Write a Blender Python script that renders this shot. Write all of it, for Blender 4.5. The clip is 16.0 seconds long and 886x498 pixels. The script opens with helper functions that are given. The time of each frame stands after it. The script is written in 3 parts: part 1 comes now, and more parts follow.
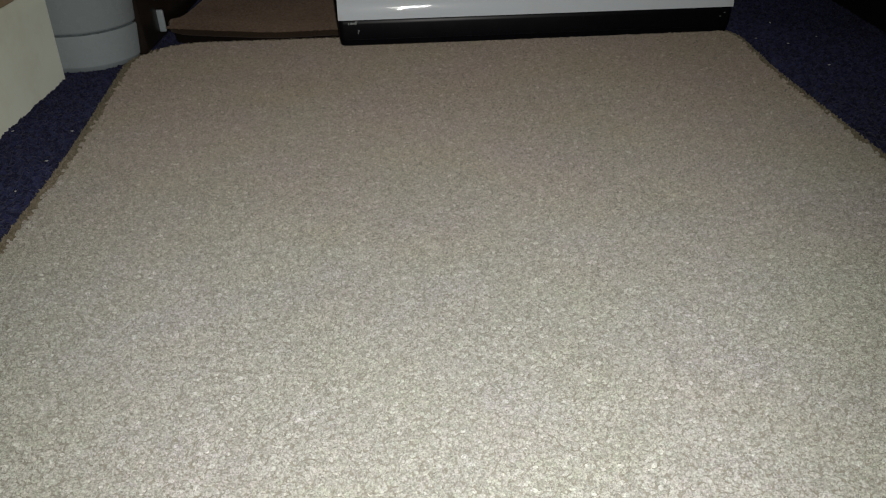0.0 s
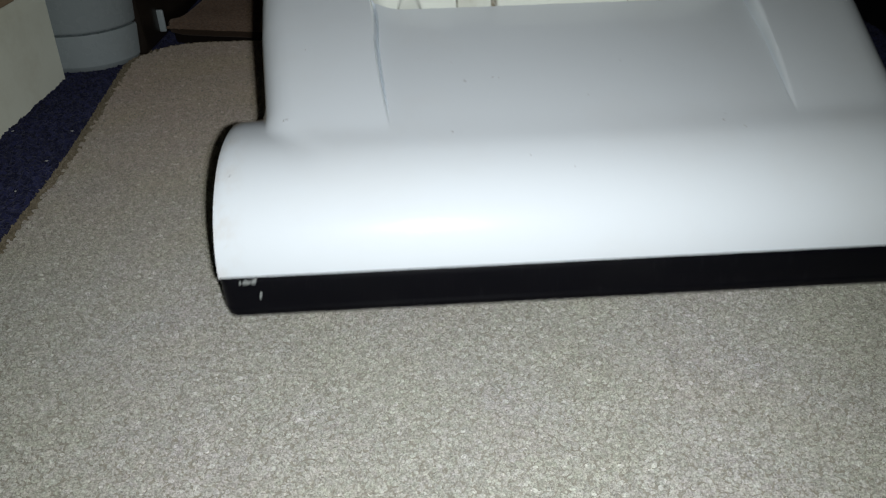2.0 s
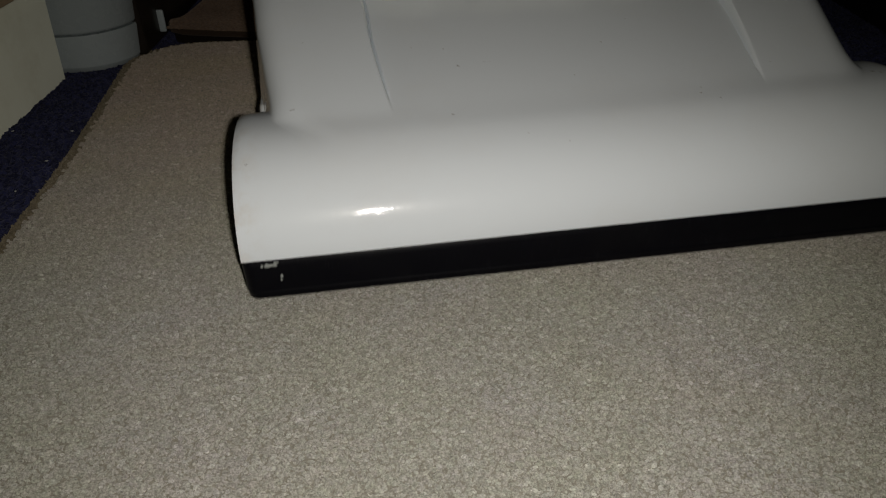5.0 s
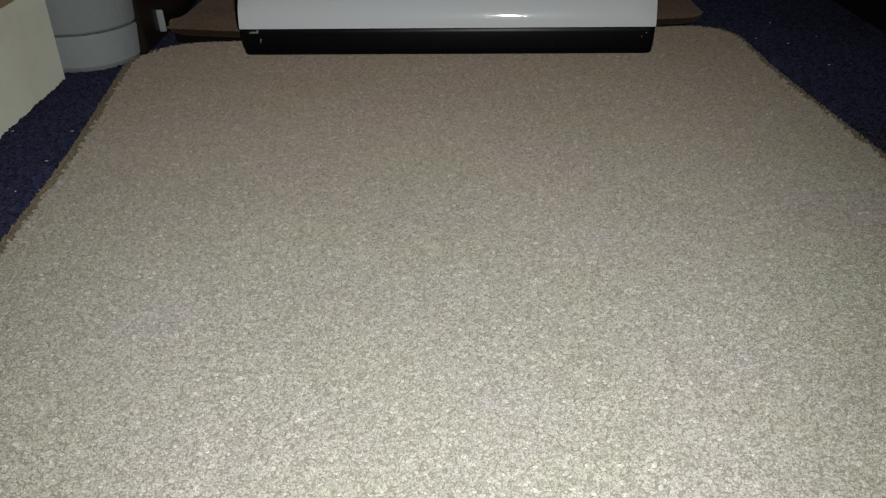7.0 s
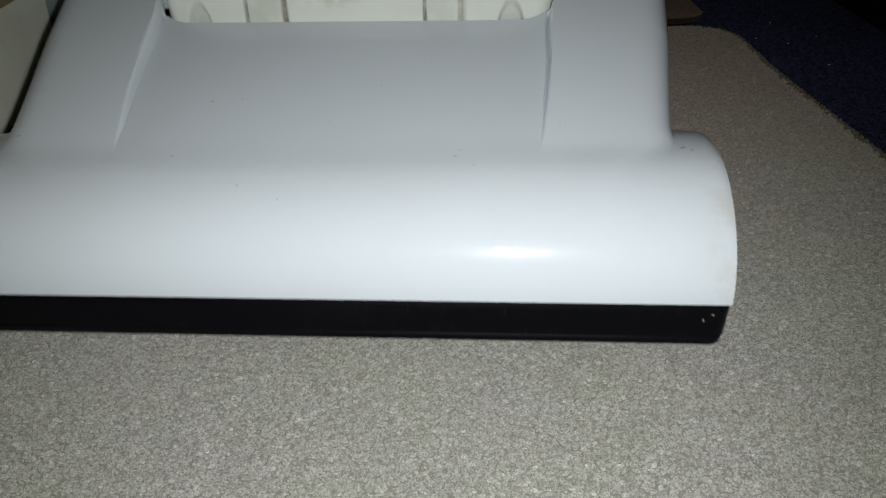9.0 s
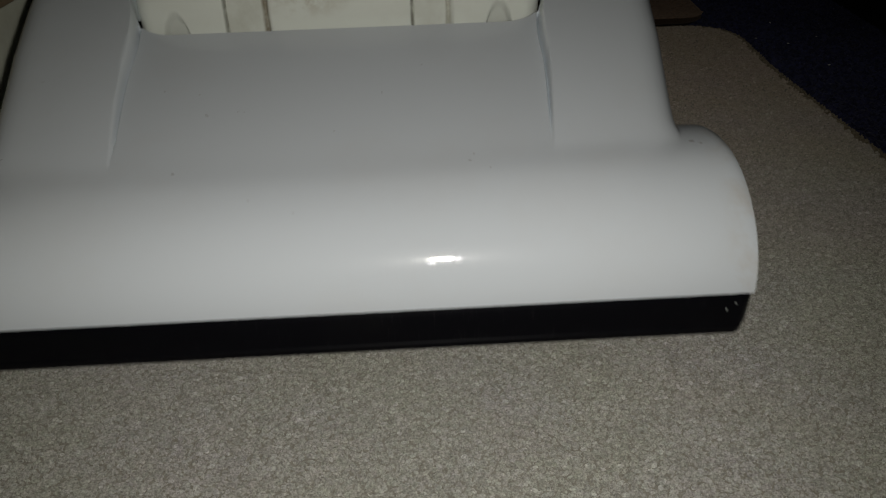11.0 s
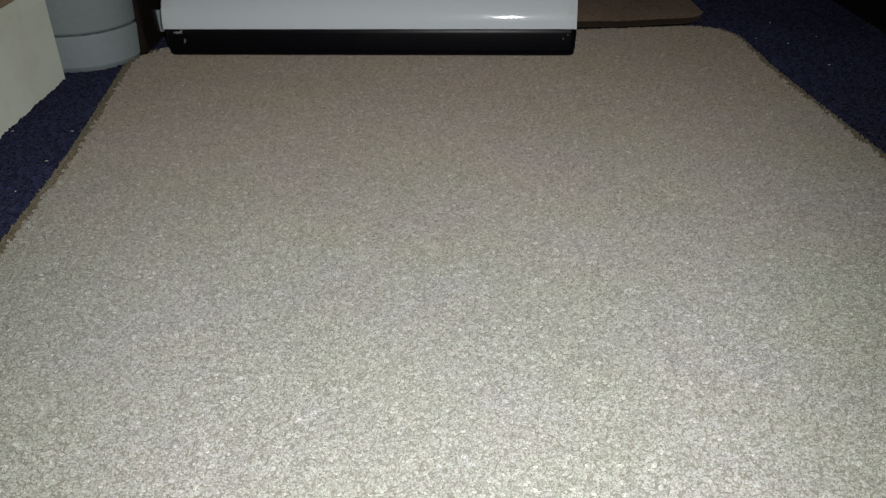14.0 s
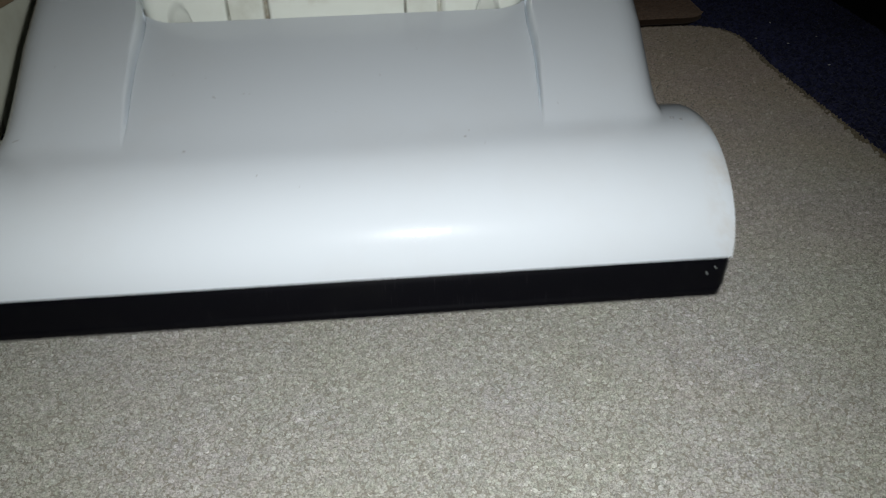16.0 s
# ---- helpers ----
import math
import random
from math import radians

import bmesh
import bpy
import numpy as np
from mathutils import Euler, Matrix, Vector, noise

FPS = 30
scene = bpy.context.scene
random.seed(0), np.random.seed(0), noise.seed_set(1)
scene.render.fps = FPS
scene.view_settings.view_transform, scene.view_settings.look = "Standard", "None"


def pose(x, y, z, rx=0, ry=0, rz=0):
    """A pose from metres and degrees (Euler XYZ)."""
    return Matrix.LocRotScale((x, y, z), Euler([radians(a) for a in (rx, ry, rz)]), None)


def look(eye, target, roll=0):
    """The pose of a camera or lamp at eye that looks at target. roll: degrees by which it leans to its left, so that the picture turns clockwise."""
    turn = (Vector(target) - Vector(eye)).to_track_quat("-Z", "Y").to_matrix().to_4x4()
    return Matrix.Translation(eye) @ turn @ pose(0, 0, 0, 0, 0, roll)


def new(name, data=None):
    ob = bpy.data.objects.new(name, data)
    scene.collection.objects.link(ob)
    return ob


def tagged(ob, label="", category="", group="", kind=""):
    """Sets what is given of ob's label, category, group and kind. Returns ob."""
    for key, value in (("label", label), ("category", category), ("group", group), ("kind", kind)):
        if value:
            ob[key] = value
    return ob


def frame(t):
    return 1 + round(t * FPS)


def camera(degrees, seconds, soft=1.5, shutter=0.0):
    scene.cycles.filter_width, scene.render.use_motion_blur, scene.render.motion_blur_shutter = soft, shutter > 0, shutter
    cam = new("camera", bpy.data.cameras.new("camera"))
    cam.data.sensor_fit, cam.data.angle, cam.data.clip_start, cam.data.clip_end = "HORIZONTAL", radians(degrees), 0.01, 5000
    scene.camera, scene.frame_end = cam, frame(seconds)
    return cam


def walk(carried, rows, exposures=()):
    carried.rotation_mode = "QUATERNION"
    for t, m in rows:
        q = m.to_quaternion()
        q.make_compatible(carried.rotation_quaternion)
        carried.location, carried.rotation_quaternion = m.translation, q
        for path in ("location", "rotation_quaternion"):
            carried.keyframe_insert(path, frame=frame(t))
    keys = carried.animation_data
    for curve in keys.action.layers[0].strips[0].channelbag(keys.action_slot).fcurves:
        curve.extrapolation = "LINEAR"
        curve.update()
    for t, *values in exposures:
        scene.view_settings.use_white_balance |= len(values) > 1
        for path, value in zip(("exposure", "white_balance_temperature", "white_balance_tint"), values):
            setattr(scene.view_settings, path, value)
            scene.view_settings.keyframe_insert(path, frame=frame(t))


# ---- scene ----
# ---- camera: it stands still, low over the mat ----
EYE = (0.0, 0.0, 0.1843)
TILT = radians(32.73)
AIM = (0.0, math.cos(TILT), EYE[2] - math.sin(TILT))
cam = camera(60.0, 16.0, soft=1.15, shutter=0.4)
walk(cam, [(0.0, look(EYE, AIM, -1.76)), (16.0, look(EYE, AIM, -1.76))],
     exposures=[(0, -0.10, 6550, 10.0), (1, -0.06, 6450, 9.8), (1.5, 0.0, 6400, 9.2), (2, -0.5, 6200, 8.0), (2.5, -1.4, 6170, 6.0),
                (3, -2.12, 6180, 7.0), (3.5, -2.35, 6370, 8.2), (4, -2.3, 6550, 8.0), (4.5, -1.93, 6800, 9.5), (5, -1.28, 7050, 11.0),
                (6, -0.45, 6800, 10.5), (7.5, 0.0, 6500, 10.0), (8, 0.0, 6420, 9.5), (8.5, -0.2, 6350, 8.7), (9, -0.90, 6260, 8.0),
                (9.6, -1.55, 6280, 7.0), (10.2, -2.2, 6450, 7.5), (10.8, -2.0, 6700, 9.0), (11.5, -1.15, 7000, 10.5), (12, -0.66, 6880, 10.5), (12.5, -0.25, 6820, 10.5), (13, -0.08, 6620, 10.0),
                (14.5, 0.0, 6250, 9.0), (15, -0.1, 6250, 9.0), (15.5, -0.28, 6250, 8.8), (16, -0.72, 6230, 8.7)])

# ---- light: the small white torch beside the lens, in a dark room ----
world = bpy.data.worlds.new("dark_room")
scene.world = world
world.use_nodes = True
world.node_tree.nodes["Background"].inputs["Color"].default_value = (0.5, 0.55, 0.6, 1)
world.node_tree.nodes["Background"].inputs["Strength"].default_value = 0.004

AIM_DOWN = TILT + radians(7.5)
TORCH_EYE = (0.0155, -0.003, 0.186)


def torch_led(name, energy, colour, cone, side):
    data = bpy.data.lights.new(name, "SPOT")
    data.energy, data.color = energy, colour
    data.spot_size, data.spot_blend = radians(cone), 1.0
    data.shadow_soft_size = 0.0022
    new(name, data).matrix_world = look((TORCH_EYE[0] + side, *TORCH_EYE[1:]), (-0.06 + side, math.cos(AIM_DOWN), TORCH_EYE[2] - math.sin(AIM_DOWN)))


# a two-tone torch of two small chips side by side: the warm light spreads wider than the cool one
torch_led("torch_warm", 4.1, (1.0, 1.0, 0.91), 118, -0.0025)
torch_led("torch_cool", 1.8, (1.0, 0.97, 1.09), 84, 0.0025)


# ---- materials ----
def mat(name, base=(0.5, 0.5, 0.5), rough=0.5, metal=0.0, ior=1.5):
    m = bpy.data.materials.new(name)
    m.use_nodes = True
    p = m.node_tree.nodes["Principled BSDF"]
    p.inputs["Base Color"].default_value = (*base, 1)
    p.inputs["Roughness"].default_value = rough
    p.inputs["Metallic"].default_value = metal
    p.inputs["IOR"].default_value = ior
    return m, m.node_tree, p


def node(nt, kind, **sets):
    n = nt.nodes.new(kind)
    for key, value in sets.items():
        n.inputs[key.replace("_", " ")].default_value = value
    return n


def coords(nt, scale=(1, 1, 1)):
    tc = nt.nodes.new("ShaderNodeTexCoord")
    mp = nt.nodes.new("ShaderNodeMapping")
    mp.inputs["Scale"].default_value = scale
    nt.links.new(tc.outputs["Object"], mp.inputs["Vector"])
    return mp.outputs["Vector"]


def noise_tex(nt, vec, scale, detail=3.0, rough=0.55):
    n = node(nt, "ShaderNodeTexNoise", Scale=scale, Detail=detail, Roughness=rough)
    nt.links.new(vec, n.inputs["Vector"])
    return n.outputs["Fac"]


def ramp(nt, fac, stops):
    r = nt.nodes.new("ShaderNodeValToRGB")
    el = r.color_ramp.elements
    while len(el) < len(stops):
        el.new(0.5)
    for e, (pos, col) in zip(el, stops):
        e.position, e.color = pos, (*col, 1)
    nt.links.new(fac, r.inputs["Fac"])
    return r.outputs["Color"]


def blend(nt, fac, a, b, kind="MIX"):
    m = nt.nodes.new("ShaderNodeMix")
    m.data_type, m.blend_type = "RGBA", kind
    for sock, val in ((m.inputs[0], fac), (m.inputs[6], a), (m.inputs[7], b)):
        if isinstance(val, tuple):
            sock.default_value = (*val, 1)
        elif isinstance(val, float):
            sock.default_value = val
        else:
            nt.links.new(val, sock)
    return m.outputs[2]


def math_node(nt, op, a, b=0.0, clamp=False):
    m = nt.nodes.new("ShaderNodeMath")
    m.operation, m.use_clamp = op, clamp
    for sock, val in ((m.inputs[0], a), (m.inputs[1], b)):
        if isinstance(val, (int, float)):
            sock.default_value = val
        else:
            nt.links.new(val, sock)
    return m.outputs[0]


def bump(nt, p, height, strength, distance):
    b = node(nt, "ShaderNodeBump", Strength=strength, Distance=distance)
    nt.links.new(height, b.inputs["Height"])
    nt.links.new(b.outputs["Normal"], p.inputs["Normal"])


def island_random(nt):
    return nt.nodes.new("ShaderNodeNewGeometry").outputs["Random Per Island"]


def fibre_material(name, stops, patch, sheen=0.3, bump_scale=900.0, far_tint=False, relief=0.6):
    """Carpet yarn: a tone of its own for each tuft, faint cloudy patches, fuzz."""
    m, nt, p = mat(name, rough=0.95)
    vec = coords(nt)
    col = ramp(nt, island_random(nt), stops)
    cloud = ramp(nt, noise_tex(nt, vec, 9.0, 4.0), [(0.3, patch), (0.7, (1, 1, 1))])
    col = blend(nt, 1.0, col, cloud, "MULTIPLY")
    clump = ramp(nt, noise_tex(nt, vec, 260.0, 3.0), [(0.3, (0.95, 0.95, 0.95)), (0.7, (1.04, 1.04, 1.04))])
    col = blend(nt, 1.0, col, clump, "MULTIPLY")
    fine = ramp(nt, noise_tex(nt, vec, 1900.0, 2.0), [(0.28, (0.68, 0.67, 0.66)), (0.72, (1.24, 1.24, 1.24))])
    col = blend(nt, 1.0, col, fine, "MULTIPLY")
    if far_tint:
        # yarn slightly bluish near, browner towards the mat's far end, with faint pinkish and olive tints
        sep = nt.nodes.new("ShaderNodeSeparateXYZ")
        nt.links.new(vec, sep.inputs[0])
        far = math_node(nt, "MULTIPLY", math_node(nt, "SUBTRACT", sep.outputs["Y"], 0.24), 3.6, True)
        wobble = math_node(nt, "SUBTRACT", noise_tex(nt, vec, 16.0, 3.0), 0.5)
        far = math_node(nt, "ADD", far, math_node(nt, "MULTIPLY", wobble, 0.7), True)
        col = blend(nt, 1.0, col, blend(nt, far, (0.968, 1.0, 1.03), (1.125, 0.982, 0.905)), "MULTIPLY")
        tint = ramp(nt, noise_tex(nt, vec, 15.0, 4.0), [(0.35, (1.0, 1.0, 0.945)), (0.65, (1.005, 0.985, 1.03))])
        col = blend(nt, 1.0, col, tint, "MULTIPLY")
        dots = ramp(nt, noise_tex(nt, vec, 420.0, 2.0), [(0.34, (0.98, 1.005, 0.98)), (0.66, (1.02, 0.99, 1.02))])
        col = blend(nt, 1.0, col, dots, "MULTIPLY")
        knot = node(nt, "ShaderNodeTexVoronoi", Scale=470.0)          # twisted yarn ends, some paler than others
        nt.links.new(vec, knot.inputs["Vector"])
        knot_sep = nt.nodes.new("ShaderNodeSeparateColor")
        nt.links.new(knot.outputs["Color"], knot_sep.inputs[0])
        pale = ramp(nt, knot_sep.outputs[0], [(0.0, (0.95, 0.95, 0.94)), (0.6, (1.02, 1.02, 1.02)), (1.0, (1.10, 1.10, 1.09))])
        thread = ramp(nt, noise_tex(nt, vec, 1250.0, 3.0, 0.65), [(0.34, (0.62, 0.61, 0.60)), (0.5, (1.0, 1.0, 1.0)), (0.66, (1.28, 1.28, 1.26))])
        pale = blend(nt, 1.0, pale, thread, "MULTIPLY")
        col = blend(nt, math_node(nt, "SUBTRACT", 1.0, math_node(nt, "MULTIPLY", far, 0.6)), col, blend(nt, 1.0, col, pale, "MULTIPLY"))
    nt.links.new(col, p.inputs["Base Color"])
    p.inputs["Diffuse Roughness"].default_value = 0.6
    p.inputs["Specular IOR Level"].default_value = 0.15
    p.inputs["Sheen Weight"].default_value = sheen
    p.inputs["Sheen Roughness"].default_value = 0.6
    bump(nt, p, noise_tex(nt, vec, bump_scale, 2.0), relief, 0.0006)
    return m


MAT_PILE = fibre_material("beige_pile", [(0.0, (0.295, 0.288, 0.25)), (0.3, (0.335, 0.328, 0.288)), (0.7, (0.362, 0.352, 0.312)), (0.95, (0.385, 0.38, 0.345)),
                                         (1.0, (0.47, 0.46, 0.425))], (0.94, 0.935, 0.925), 0.08, far_tint=True)
# ground toned darker than the pile, painting in shade between the loops
MAT_BACK = fibre_material("mat_ground", [(0.0, (0.25, 0.24, 0.205)), (1.0, (0.25, 0.24, 0.205))], (0.85, 0.83, 0.8), 0.05)
MAT_EDGE = fibre_material("mat_border", [(0.0, (0.15, 0.125, 0.085)), (0.5, (0.215, 0.182, 0.130)), (1.0, (0.28, 0.24, 0.18))], (0.7, 0.7, 0.65), 0.05, relief=0.2)
BROWN_RUG = fibre_material("brown_rug", [(0.0, (0.145, 0.094, 0.060)), (0.5, (0.19, 0.126, 0.084)), (1.0, (0.24, 0.162, 0.110))], (0.6, 0.55, 0.5), 0.12, 420.0, relief=0.12)
# brown edge darkened, and a near-black tone, for the shaded gap under the rug
RUG_EDGE = fibre_material("rug_edge", [(0.0, (0.050, 0.032, 0.021)), (1.0, (0.050, 0.032, 0.021))], (0.6, 0.6, 0.6), 0.05, 420.0, relief=0.12)
RUG_GAP_SHADE = fibre_material("rug_gap_shade", [(0.0, (0.012, 0.008, 0.006)), (1.0, (0.012, 0.008, 0.006))], (0.6, 0.6, 0.6), 0.0, 420.0, relief=0.12)
BLUE_GROUND = fibre_material("blue_carpet", [(0.0, (0.012, 0.017, 0.055)), (1.0, (0.012, 0.017, 0.055))], (0.6, 0.6, 0.7), 0.1, relief=0.15)
BLUE_PILE = fibre_material("blue_pile", [(0.0, (0.008, 0.010, 0.034)), (0.5, (0.017, 0.020, 0.064)), (1.0, (0.034, 0.039, 0.110))],
                           (0.45, 0.45, 0.5), 0.08, relief=0.15)


def plastic(name, base, rough, dirt=(0.6, 0.55, 0.42), amount=0.25):
    """Moulded plastic with a faint uneven gloss, handling dirt and fine scratches."""
    m, nt, p = mat(name, base, rough)
    vec = coords(nt)
    big = noise_tex(nt, vec, 14.0, 5.0, 0.65)
    mask = math_node(nt, "MULTIPLY", ramp(nt, big, [(0.52, (0, 0, 0)), (0.78, (1, 1, 1))]), amount)
    col = blend(nt, mask, base, dirt)
    nt.links.new(col, p.inputs["Base Color"])
    fine = noise_tex(nt, vec, 120.0, 4.0)
    r = math_node(nt, "ADD", math_node(nt, "MULTIPLY", fine, 0.10), rough - 0.05)
    nt.links.new(r, p.inputs["Roughness"])
    bump(nt, p, noise_tex(nt, vec, 60.0, 3.0), 0.05, 0.0006)
    return m, nt, p, vec, col


def white_shell_material():
    m, nt, p, vec, col = plastic("white_plastic", (0.780, 0.832, 0.878), 0.30, (0.66, 0.61, 0.54), 0.14)
    # yellowed, scuffed ends of the brush housing
    sep = nt.nodes.new("ShaderNodeSeparateXYZ")
    nt.links.new(vec, sep.inputs[0])
    side = math_node(nt, "ABSOLUTE", sep.outputs["X"])
    end = math_node(nt, "MULTIPLY", math_node(nt, "SUBTRACT", side, 0.138), 80.0, True)
    patchy = ramp(nt, noise_tex(nt, vec, 70.0, 5.0, 0.7), [(0.45, (0, 0, 0)), (0.7, (1, 1, 1))])
    col = blend(nt, math_node(nt, "MULTIPLY", math_node(nt, "MULTIPLY", end, patchy), 0.5), col, (0.56, 0.46, 0.33))
    nt.links.new(col, p.inputs["Base Color"])
    mp = nt.nodes.new("ShaderNodeMapping")
    mp.inputs["Rotation"].default_value = (0.1, 0.2, 0.5)
    mp.inputs["Scale"].default_value = (60.0, 1500.0, 900.0)
    nt.links.new(vec, mp.inputs["Vector"])
    hair = ramp(nt, noise_tex(nt, mp.outputs["Vector"], 1.0, 2.0), [(0.60, (0, 0, 0)), (0.74, (1, 1, 1))])
    wob = math_node(nt, "ADD", math_node(nt, "MULTIPLY", hair, 0.25), noise_tex(nt, vec, 60.0, 3.0))
    flow = nt.nodes.new("ShaderNodeMapping")                    # faint moulding ripples across the housing
    flow.inputs["Scale"].default_value = (340.0, 25.0, 25.0)
    nt.links.new(vec, flow.inputs["Vector"])
    wob = math_node(nt, "ADD", wob, math_node(nt, "MULTIPLY", noise_tex(nt, flow.outputs["Vector"], 1.0, 2.0), 0.4))
    bump(nt, p, wob, 0.11, 0.0006)
    nt.links.new(p.inputs["Normal"].links[0].from_socket, p.inputs["Coat Normal"])
    p.inputs["Specular IOR Level"].default_value = 0.08
    p.inputs["Diffuse Roughness"].default_value = 0.05
    p.inputs["Coat Weight"].default_value = 1.0
    p.inputs["Coat Roughness"].default_value = 0.06
    return m


def yoke_material():
    m, nt, p, vec, col = plastic("cream_plastic", (0.87, 0.90, 0.84), 0.14, (0.45, 0.38, 0.25), 0.22)
    # dirt in the two recessed strips; dirt plus painted-in shade along seams and rounded grooves
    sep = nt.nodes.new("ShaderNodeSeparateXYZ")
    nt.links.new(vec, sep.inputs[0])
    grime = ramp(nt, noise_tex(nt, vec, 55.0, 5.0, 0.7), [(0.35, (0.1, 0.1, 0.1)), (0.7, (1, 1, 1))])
    dirt_shade = ramp(nt, noise_tex(nt, vec, 140.0, 4.0, 0.7), [(0.3, (0.25, 0.25, 0.25)), (0.6, (1, 1, 1))])
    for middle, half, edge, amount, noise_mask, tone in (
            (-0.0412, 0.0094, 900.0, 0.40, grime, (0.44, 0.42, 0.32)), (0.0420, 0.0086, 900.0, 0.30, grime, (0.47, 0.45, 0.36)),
            (-0.0502, 0.0007, 1800.0, 0.75, dirt_shade, (0.16, 0.15, 0.11)), (0.0335, 0.0010, 1500.0, 0.8, dirt_shade, (0.18, 0.17, 0.13)),
            (-0.0322, 0.0019, 900.0, 0.85, dirt_shade, (0.24, 0.20, 0.13)), (0.0500, 0.0016, 900.0, 0.6, dirt_shade, (0.32, 0.29, 0.21))):
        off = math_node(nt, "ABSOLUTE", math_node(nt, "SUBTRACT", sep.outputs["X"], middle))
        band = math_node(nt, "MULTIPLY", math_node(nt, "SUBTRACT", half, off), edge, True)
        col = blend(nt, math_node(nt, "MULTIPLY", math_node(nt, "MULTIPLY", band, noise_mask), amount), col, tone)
    # a yellowed film on the upper part of the middle panel, wiped clean below a ragged line
    ragged = math_node(nt, "MULTIPLY", math_node(nt, "SUBTRACT", noise_tex(nt, vec, 75.0, 6.0, 0.75), 0.5), 0.022)
    film = math_node(nt, "MULTIPLY", math_node(nt, "SUBTRACT", math_node(nt, "ADD", sep.outputs["Z"], ragged), 0.0975), 420.0, True)
    inner = math_node(nt, "MULTIPLY", math_node(nt, "SUBTRACT", 0.0315, math_node(nt, "ABSOLUTE", sep.outputs["X"])), 900.0, True)
    col = blend(nt, math_node(nt, "MULTIPLY", math_node(nt, "MULTIPLY", film, inner), 0.30), col, (0.58, 0.56, 0.45))
    # brown stain on the middle panel
    mp = nt.nodes.new("ShaderNodeMapping")
    mp.inputs["Location"].default_value = (0.567, -0.3, -7.92)
    mp.inputs["Scale"].default_value = (42.0, 10.0, 80.0)
    nt.links.new(vec, mp.inputs["Vector"])
    ln = nt.nodes.new("ShaderNodeVectorMath")
    ln.operation = "LENGTH"
    nt.links.new(mp.outputs["Vector"], ln.inputs[0])
    spot = math_node(nt, "SUBTRACT", 1.15, ln.outputs["Value"], True)
    grain = ramp(nt, noise_tex(nt, vec, 105.0, 7.0, 0.75), [(0.42, (0, 0, 0)), (0.58, (1, 1, 1))])
    col = blend(nt, math_node(nt, "MULTIPLY", math_node(nt, "MULTIPLY", spot, grain), 0.60), col, (0.40, 0.33, 0.21))
    p.inputs["Diffuse Roughness"].default_value = 0.4
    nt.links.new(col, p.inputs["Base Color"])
    return m


WHITE_SHELL = white_shell_material()
YOKE = yoke_material()
def bumper_material():
    m, nt, p, vec, col = plastic("black_plastic", (0.0030, 0.0030, 0.0048), 0.36, (0.010, 0.010, 0.010), 0.4)
    mp = nt.nodes.new("ShaderNodeMapping")
    mp.inputs["Scale"].default_value = (1500.0, 300.0, 90.0)
    nt.links.new(vec, mp.inputs["Vector"])
    rubbed = ramp(nt, noise_tex(nt, mp.outputs["Vector"], 1.0, 2.0), [(0.60, (0, 0, 0)), (0.80, (1, 1, 1))])
    worn = ramp(nt, noise_tex(nt, vec, 45.0, 3.0), [(0.42, (0, 0, 0)), (0.66, (1, 1, 1))])
    col = blend(nt, math_node(nt, "MULTIPLY", math_node(nt, "MULTIPLY", rubbed, worn), 0.6), col, (0.045, 0.045, 0.05))
    nt.links.new(col, p.inputs["Base Color"])
    p.inputs["Specular IOR Level"].default_value = 0.22
    return m


BLACK_PLASTIC = bumper_material()
SCUFF = mat("scuff", (0.27, 0.29, 0.28), 0.7)[0]
SPECK = mat("speck", (0.36, 0.35, 0.35), 0.8)[0]
LINT = mat("lint", (0.5, 0.5, 0.5), 0.9)[0]
GREY_BOX = plastic("grey_plastic", (0.375, 0.425, 0.445), 0.27, (0.2, 0.19, 0.17), 0.4)[0]
# dark brown stands in for shade on the grey box's side
SHADED_SIDE = plastic("shaded_side_plastic", (0.022, 0.017, 0.014), 0.3, (0.035, 0.025, 0.02), 0.4)[0]
BLACK_BOARD = plastic("black_board", (0.006, 0.006, 0.007), 0.6, (0.012, 0.010, 0.009), 0.5)[0]


def paint(name, base, dirt, amount):
    m, nt, p = mat(name, base, 0.45)
    p.inputs["Diffuse Roughness"].default_value = 0.8
    vec = coords(nt)
    mask = ramp(nt, noise_tex(nt, vec, 22.0, 6.0, 0.7), [(0.45, (0, 0, 0)), (0.75, (1, 1, 1))])
    col = blend(nt, math_node(nt, "MULTIPLY", mask, amount), base, dirt)
    nt.links.new(col, p.inputs["Base Color"])
    bump(nt, p, noise_tex(nt, vec, 90.0, 4.0), 0.25, 0.0008)
    return m


GLOSS_PAINT = paint("cream_gloss_paint", (0.80, 0.82, 0.71), (0.57, 0.55, 0.43), 0.5)
DUSTY_PAINT = paint("dusty_paint", (0.34, 0.25, 0.16), (0.22, 0.15, 0.09), 0.8)
WALL_PAINT = paint("wall_paint", (0.60, 0.57, 0.48), (0.52, 0.49, 0.40), 0.4)
CEILING_PAINT = paint("ceiling_paint", (0.75, 0.74, 0.70), (0.68, 0.66, 0.62), 0.3)


# ---- mesh helpers ----
def part(name, bm, material, parent=None, label="", smooth=True):
    me = bpy.data.meshes.new(name)
    bmesh.ops.recalc_face_normals(bm, faces=bm.faces)
    bm.to_mesh(me)
    bm.free()
    me.materials.append(material)
    if smooth:
        me.polygons.foreach_set("use_smooth", [True] * len(me.polygons))
    ob = new(name, me)
    if parent is not None:
        ob.parent = parent
    if label:
        ob["label"] = label
    return ob


def sharp(ob, degrees=35):
    ob.data.set_sharp_from_angle(angle=radians(degrees))
    return ob


